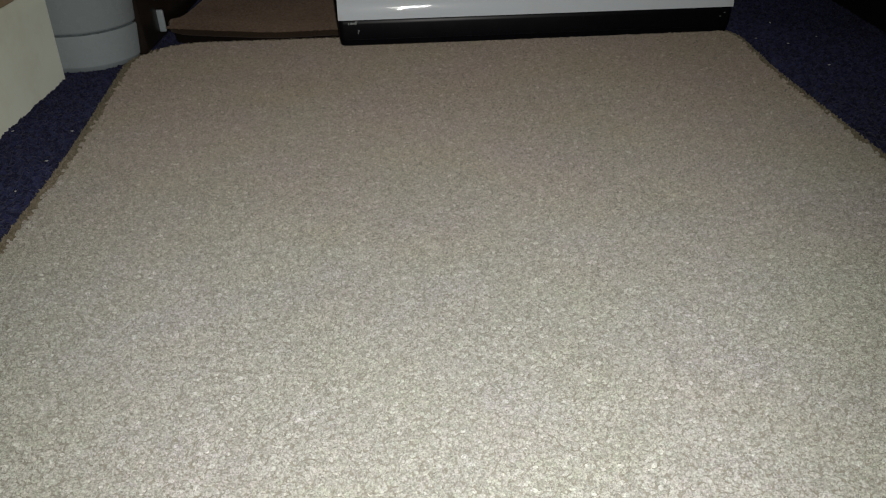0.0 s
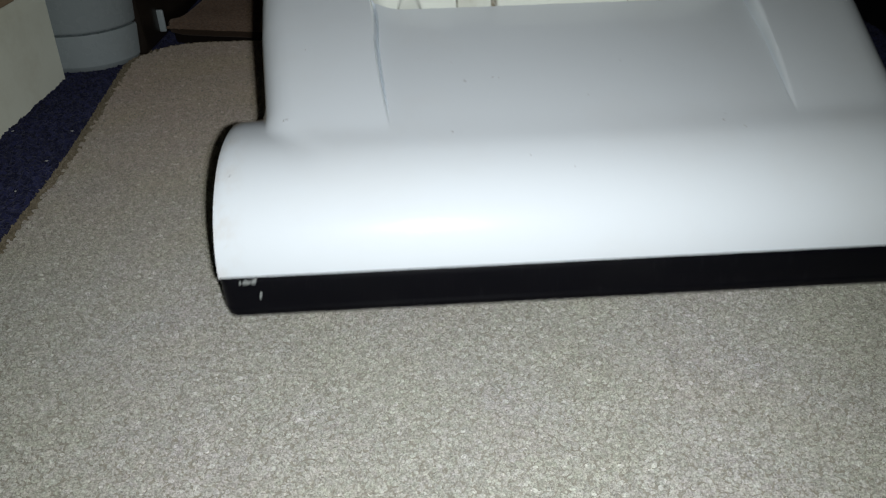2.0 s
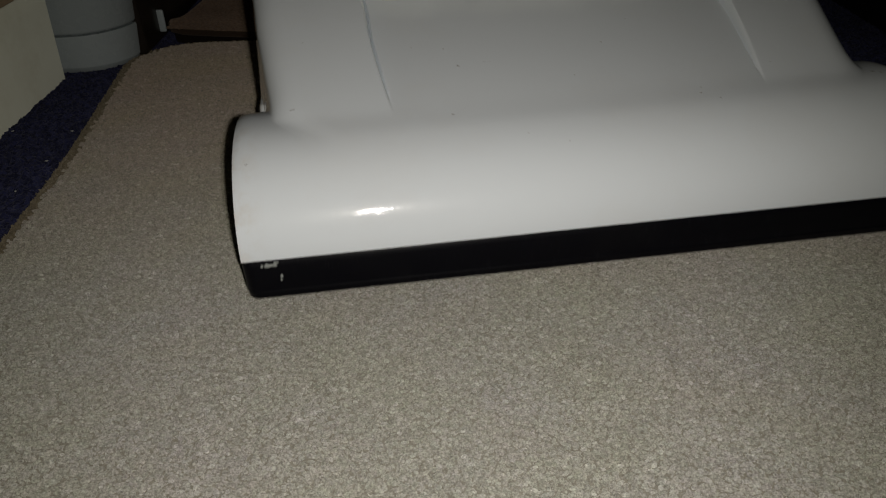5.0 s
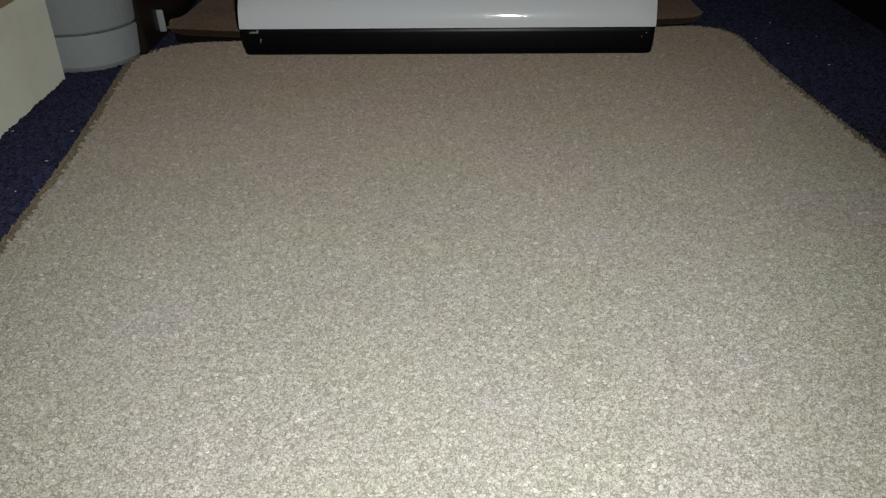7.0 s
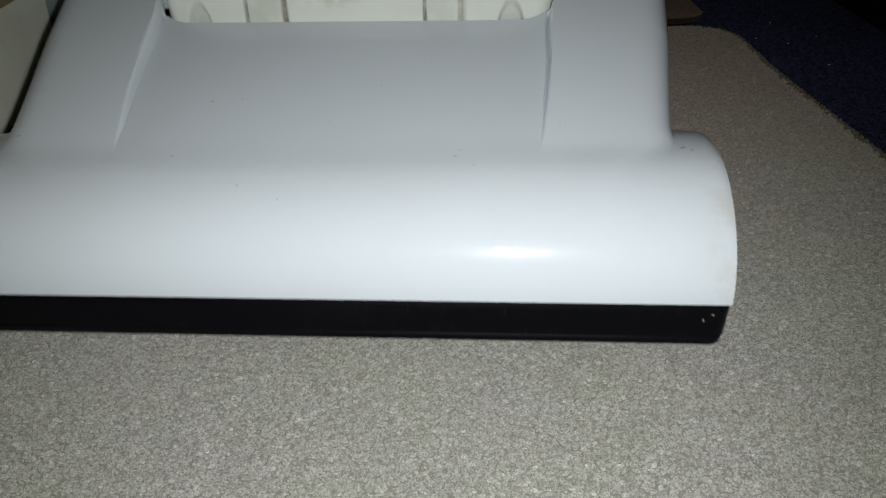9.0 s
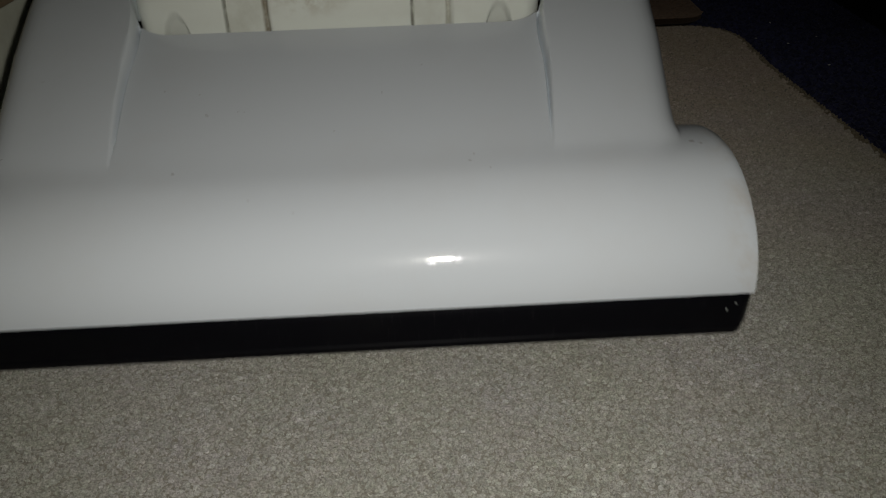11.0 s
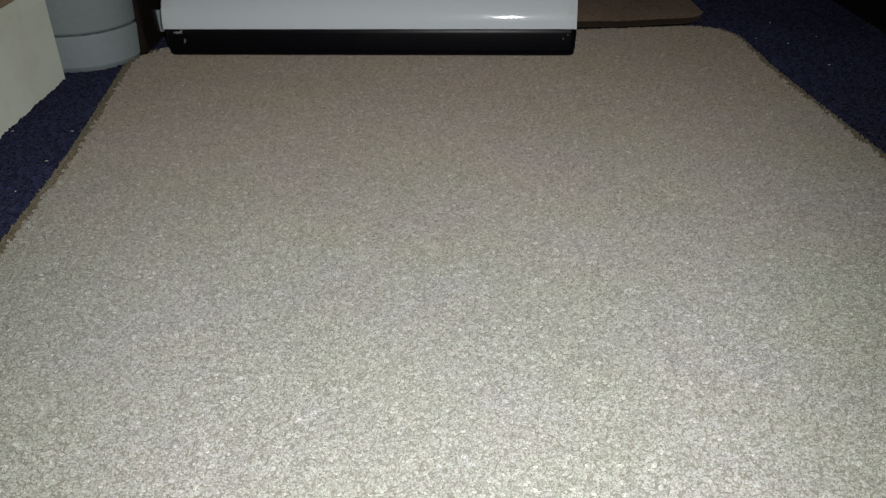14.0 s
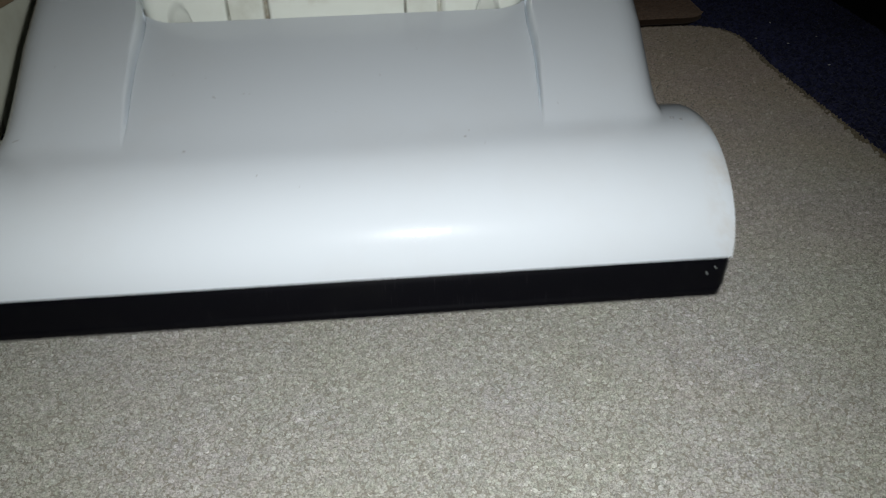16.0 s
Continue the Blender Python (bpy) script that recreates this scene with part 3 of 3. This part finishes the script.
def build_shell(parent):
    rows = []
    for i in range(19):                       # brush housing, from the lip round to the top
        rows.append(0.045 * (1 - math.cos(radians(i * 5))))
    v = rows[-1]
    while v < 0.1262:
        v += 0.0025
        rows.append(min(v, 0.1262))
    for i in range(1, 11):                    # rounded corners of the cut-out
        rows.append(0.1262 + 0.019 * (1 - math.cos(radians(i * 9))))
    while rows[-1] < 0.262:
        rows.append(rows[-1] + 0.006)
    OPEN0, OPENR = 0.1262, 0.019

    def open_x(v):
        d = min(max((OPEN0 + OPENR - v) / OPENR, 0.0), 1.0)
        return 0.0745 + OPENR * math.sqrt(1 - d * d)

    def columns(v):
        e = edge_x(v)
        ob = open_x(v)
        outer = [0.150, 0.150, 0.1496, 0.1487, 0.1470, 0.1445]
        outer += [e + s * (0.1425 - e) for s in (0.9, 0.6, 0.35, 0.2, 0.1, 0.03)]
        outer += [e - d for d in (0.0004, 0.001, 0.002, 0.0035, 0.0055, 0.0085, 0.0125)]
        a = e - 0.0165
        c = crease_x(v)
        wide = 0.0009 + 0.015 * max(v - 0.045, 0)
        c1 = c + wide + 0.003
        outer += [a + (c1 - a) * k / 4 for k in range(0, 5)]
        inner = [c + 0.002 + wide * q for q in (0.8, 0.6, 0.4, 0.2, 0.08)] + [c + q for q in (0.0012, 0.0005, 0.0, -0.0004, -0.0008, -0.0012, -0.0016, -0.0020, -0.0026)]
        inner += [c - 0.0026 + (ob - c + 0.0026) * k / 4 for k in range(1, 5)]
        m = len(inner)
        outer += [max(q, ob + 0.00015 * (m - 1 - k)) for k, q in enumerate(inner)]
        return outer

    bm = bmesh.new()
    grid = []
    for v in rows:
        cols = columns(v)
        xs = [-x for x in cols]
        mid = [-cols[-1] + 2 * cols[-1] * k / 12 for k in range(1, 12)] if v <= OPEN0 + 1e-6 else [None] * 11
        xs = xs + mid + cols[::-1]
        line = []
        for k, x in enumerate(xs):
            if x is None:
                line.append(None)
                continue
            h = shell_height(x, v)
            e2 = HALF - abs(x)
            if e2 < 0.004:
                q = (0.004 - e2) / 0.004
                h = 0.0195 + (h - 0.0195) * (1 - 0.03 * q * q)
            if k in (0, len(xs) - 1):
                h = 0.0192
            line.append(bm.verts.new((x, v - 0.12, max(h, 0.0192))))
        grid.append(line)
    for a, b in zip(grid, grid[1:]):
        for i in range(len(a) - 1):
            quad = (a[i], a[i + 1], b[i + 1], b[i])
            if None in quad:
                continue
            bm.faces.new(quad)
    # rim of the cut-out and the outer lips turn down
    border = [e for e in bm.edges if e.is_boundary and max(w.co.y for w in e.verts) > -0.119 + 0.0 and max(abs(w.co.x) for w in e.verts) < 0.149
              and min(w.co.z for w in e.verts) > 0.03]
    for drop, shrink in ((0.0007, 0.0005), (0.006, 0.0006)):
        res = bmesh.ops.extrude_edge_only(bm, edges=border)["geom"]
        moved = [g for g in res if isinstance(g, bmesh.types.BMVert)]
        for w in moved:
            w.co.z -= drop
            if w.co.y < 0.139:
                w.co.y += shrink
        border = [g for g in res if isinstance(g, bmesh.types.BMEdge) and g.is_boundary and all(w in moved for w in g.verts)]
    ob = part("shell", bm, WHITE_SHELL, parent, "glossy white plastic brush housing and cover")
    return sharp(ob, 50)


def build_base(parent):
    rings = []
    for z, d in ((-0.0012, 0.006), (-0.0009, 0.0030), (0.0002, 0.0016), (0.0032, 0.0011), (0.0036, 0.0016), (0.0041, 0.0016), (0.0045, 0.0006), (0.0160, 0.0), (0.0166, 0.0001),
                 (0.0188, 0.0005), (0.0194, 0.0010), (0.0194, 0.02)):
        x, y0, y1 = 0.1505 - 0.4 * d, -0.1202 + d, 0.14 - d
        rings.append([(px, py, z) for px, py in rounded([(-x, y0), (x, y0), (x, y1), (-x, y1)], [0.0045, 0.0045, 0.015, 0.015], 6)])
    bm = loft(rings)
    return sharp(part("base", bm, BLACK_PLASTIC, parent, "black plastic bumper and sole plate, scuffed at the corners"), 40)


def build_lower_body(parent):
    outline = rounded([(-0.1465, -0.012), (0.1465, -0.012), (0.1465, 0.138), (-0.1465, 0.138)], [0.006, 0.006, 0.02, 0.02], 6)
    bm = slab(outline, [(0.0195, 0.0), (0.0370, 0.0003), (0.0390, 0.001), (0.040, 0.003)])
    part("lower_body", bm, WHITE_SHELL, parent)


def build_yoke(parent):
    """Ribbed cream pivot housing that rises through the cut-out."""
    cv, cw, r = 0.188 - 0.12, 0.086, 0.0555
    prof = []
    for i in range(25):
        a = radians(-55 + i * 4.6)
        prof.append((a, cv - r * math.cos(a), cw + r * math.sin(a)))
    a_end = prof[-1][0]
    for k in range(1, 9):
        prof.append((a_end, prof[24][1] + 0.010 * k * math.sin(a_end), prof[24][2] + 0.010 * k * math.cos(a_end)))

    def depth(x, w):
        d = 0.0
        # recessed strips between the panels: a crisp step on one side, a rounded groove on the other
        for lo, hi in ((-0.0505, -0.0318), (0.0335, 0.0505)):
            d += 0.0024 * (soft_step((x - lo + 0.0003) / 0.0006) - soft_step((x - hi + 0.0004) / 0.0030))
            d += 0.0022 * math.exp(-((x - lo - 0.0003) / 0.0005) ** 2) + 0.0020 * math.exp(-((x - hi + 0.0004) / 0.0011) ** 2)
        x = abs(x) / 1.025
        s = ((x - 0.0715) / 0.0072) ** 2 + ((w - 0.066) / 0.0265) ** 2     # thumb scallops
        if s < 1:
            d += soft_step((1 - s) * 2.2) * (0.0012 + 0.42 * max(0.0, 0.0925 - w))
        d += 3.6 * max(0.0, x - 0.0495) ** 2               # the outer panels fall away
        if x > 0.082:                                      # rounded ends
            q = min((x - 0.082) / 0.0105, 1.0)
            d += 0.022 * (1 - math.sqrt(max(0.0, 1 - q * q)))
        return d
    xs = []
    x = 0.0
    while x < 0.082:
        xs.append(x)
        near = min(abs(x - e / 1.025) for e in (0.0318, 0.0335, 0.0505))
        x += 0.0003 if near < 0.0036 else (0.0005 if x > 0.062 else 0.002)
    xs += [0.082 + 0.0105 * math.sin(radians(9 * k)) for k in range(0, 11)]
    xs = [x * 1.025 for x in xs]
    xs = [-x for x in xs[:0:-1]] + xs
    bm = bmesh.new()
    grid = []
    fine = []
    for p, q in zip(prof, prof[1:]):
        for k in range(6):
            s = k / 6
            fine.append(tuple(p[j] + (q[j] - p[j]) * s for j in range(3)))
    fine.append(prof[-1])
    for a, y, w in fine:
        grid.append([bm.verts.new((x, y + depth(x, w) * math.cos(a), w - depth(x, w) * math.sin(a))) for x in xs])
    for a, b in zip(grid, grid[1:]):
        for i in range(len(xs) - 1):
            bm.faces.new((a[i], a[i + 1], b[i + 1], b[i]))
    # side and back walls
    rim = [grid[k][0] for k in range(len(grid))] + grid[-1][1:] + [grid[k][-1] for k in range(len(grid) - 2, -1, -1)]
    low = [bm.verts.new((w.co.x, max(w.co.y, 0.10) if abs(w.co.x) < 0.09 else w.co.y + 0.07, w.co.z if w.co.z < 0.1 else w.co.z - 0.02)) for w in rim]
    for i in range(len(rim) - 1):
        bm.faces.new((rim[i], rim[i + 1], low[i + 1], low[i]))
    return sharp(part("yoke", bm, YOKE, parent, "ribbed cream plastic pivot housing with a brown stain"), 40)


def build_marks(parent):
    rng = random.Random(8)

    def chip(x, y, z, sx, sz, normal_front=True, name="scuff", material=SCUFF):
        bm = bmesh.new()
        bmesh.ops.create_icosphere(bm, subdivisions=3, radius=1.0)
        off = Vector((rng.uniform(0, 50), rng.uniform(0, 50), 0))
        for w in bm.verts:
            n = 1 + 0.7 * noise.noise(w.co * 1.6 + off)
            w.co = Vector((w.co.x * sx * n, w.co.y * 0.0003, w.co.z * sz * n)) if normal_front else Vector((w.co.x * sx * n, w.co.y * sz * n, w.co.z * 0.00012))
            w.co += Vector((x, y, z))
        return part(name, bm, material, parent)
    front = -0.1202
    for x, z, sx, sz in ((-0.1400, 0.0166, 0.0017, 0.0009), (-0.1374, 0.0168, 0.0011, 0.0008), (-0.1424, 0.0166, 0.0005, 0.0007), (-0.1352, 0.0112, 0.0005, 0.0008),
                         (-0.1356, 0.0096, 0.0004, 0.0006), (-0.1366, 0.0180, 0.0009, 0.0004), (0.1410, 0.0124, 0.0003, 0.0006), (0.1440, 0.0150, 0.0005, 0.0003)):
        chip(x, front + max(0.0, 0.006 - z) * 0.08, z, sx, sz)
    for u, v, s in ((0.0989, 0.0726, 0.0006), (0.0995, 0.0719, 0.0004), (0.1113, 0.0738, 0.0004), (0.1138, 0.0735, 0.0003), (0.0943, 0.0851, 0.0003),
                    (0.1855, 0.0982, 0.0003), (0.0915, 0.0401, 0.0006), (0.0250, 0.0518, 0.0007), (0.0237, 0.0519, 0.0005), (0.1207, 0.0252, 0.0004),
                    (0.1369, 0.0197, 0.0003), (0.0797, 0.0880, 0.0003), (0.0306, 0.0916, 0.0003), (0.0056, 0.0220, 0.0006), (0.0200, 0.1774, 0.0007),
                    (0.1686, 0.0817, 0.0003), (0.2012, 0.0401, 0.0006), (0.2030, 0.0440, 0.0004), (0.2411, 0.0566, 0.0003), (0.2869, 0.0477, 0.0009),
                    (0.2897, 0.0456, 0.0007), (0.2084, 0.0352, 0.0004), (0.1500, 0.0600, 0.0003)):
        x = u - 0.15
        chip(x, v - 0.12, shell_height(x, v) + 0.00006, s, s * 0.55, False, "speck", SPECK)


def build_vacuum():
    thing = new("vacuum_cleaner_head")
    tagged(thing, "glossy white vacuum cleaner head with black bumper, sliding over the mat", "vacuum cleaner")
    build_base(thing)
    build_shell(thing)
    build_lower_body(thing)
    yoke = build_yoke(thing)
    build_marks(thing)
    return thing, yoke


build_setting()
build_brown_rug()
build_storage_box()
build_cabinet()
build_lint()
vacuum, pivot = build_vacuum()
build_mat()
build_carpet_pile()

# ---- movement of the head: seconds, x, y, z, pitch, lean, turn ----
HEAD_ROWS = [
    (0.0, 0.0715, 0.7013, 0.0000, 0.34, 0.36, 2.48),
    (0.5, 0.0712, 0.6802, 0.0000, -0.21, -0.14, 0.90),
    (1.0, 0.0685, 0.5960, 0.0000, -0.18, -0.13, -0.25),
    (1.5, 0.0647, 0.4762, 0.0000, -0.42, -0.42, -0.36),
    (2.0, 0.0600, 0.3640, 0.0000, -0.42, 0.31, 2.43),
    (2.5, 0.0637, 0.2960, 0.0000, -0.40, 0.45, 3.46),
    (3.0, 0.0664, 0.2579, 0.0000, -0.63, 0.32, 4.07),
    (3.5, 0.0694, 0.2499, 0.0000, -0.81, 0.42, 6.28),
    (4.0, 0.0681, 0.2815, 0.0000, 0.63, -0.08, 6.89),
    (4.5, 0.0627, 0.3321, 0.0000, 0.34, -0.32, 6.87),
    (5.0, 0.0540, 0.3904, 0.0000, 0.25, -0.23, 7.31),
    (5.2, 0.0485, 0.4167, 0.0000, -0.23, -0.39, 6.82),
    (5.7, 0.0381, 0.4964, 0.0000, 0.00, 0.00, 4.50),
    (6.2, 0.0263, 0.6001, 0.0000, 0.00, 0.00, 0.80),
    (6.6, 0.0185, 0.6592, 0.0000, 0.00, 0.00, -2.20),
    (7.0, 0.0151, 0.6696, 0.0000, 0.00, 0.00, -4.60),
    (7.3, 0.0098, 0.6367, 0.0000, -0.57, 0.32, -6.31),
    (7.5, 0.0052, 0.6101, 0.0000, -0.24, 0.09, -8.29),
    (8.0, -0.0068, 0.5270, 0.0000, 0.54, -0.47, -9.74),
    (8.5, -0.0283, 0.4281, 0.0000, 0.30, -0.12, -7.54),
    (9.0, -0.0389, 0.3461, 0.0000, 0.37, -0.10, -4.54),
    (9.2, -0.0408, 0.3219, 0.0000, 0.22, 0.02, -2.92),
    (9.6, -0.0397, 0.2788, 0.0000, 0.00, 0.00, -1.60),
    (10.0, -0.0392, 0.2549, 0.0000, 0.00, 0.00, -0.40),
    (10.4, -0.0395, 0.2598, 0.0000, 0.00, 0.00, 0.70),
    (10.8, -0.0414, 0.3041, 0.0000, 0.00, 0.00, 1.60),
    (11.3, -0.0462, 0.3803, 0.0000, 0.08, -0.01, 2.18),
    (11.5, -0.0486, 0.4040, 0.0000, -0.22, 0.05, 2.02),
    (12.0, -0.0492, 0.4648, 0.0000, 0.54, -0.38, -1.44),
    (12.5, -0.0474, 0.5449, 0.0000, 0.20, -0.22, -4.51),
    (13.0, -0.0412, 0.6525, 0.0000, -0.48, 0.17, -5.10),
    (13.5, -0.0314, 0.7273, 0.0000, -0.06, 0.06, -4.95),
    (14.0, -0.0405, 0.6702, 0.0000, -0.33, 0.30, -4.80),
    (14.5, -0.0481, 0.5789, 0.0000, -0.05, -0.03, -3.58),
    (15.0, -0.0485, 0.5025, 0.0000, 1.02, -0.44, -1.97),
    (15.5, -0.0487, 0.4363, 0.0000, 0.46, -0.02, 1.77),
    (16.0, -0.0459, 0.3554, 0.0000, -0.12, 0.20, 3.48),
]

YOKE_ROWS = [(0.0, 0.0), (1.5, 0.0), (2.5, 0.0020), (3.0, 0.0026), (3.5, 0.0030), (4.0, 0.0014), (5.0, 0.0), (7.5, -0.0005), (9.0, -0.0006), (11.5, -0.0010),
             (13.5, -0.0010), (16.0, -0.0015)]


def motions():
    walk(vacuum, [(t, pose(x, y, z + 0.0004, rx, ry, rz)) for t, x, y, z, rx, ry, rz in HEAD_ROWS])
    # the pivot housing shifts sideways in its cut-out as the handle leans
    walk(pivot, [(t, pose(x, 0, 0)) for t, x in YOKE_ROWS])


motions()
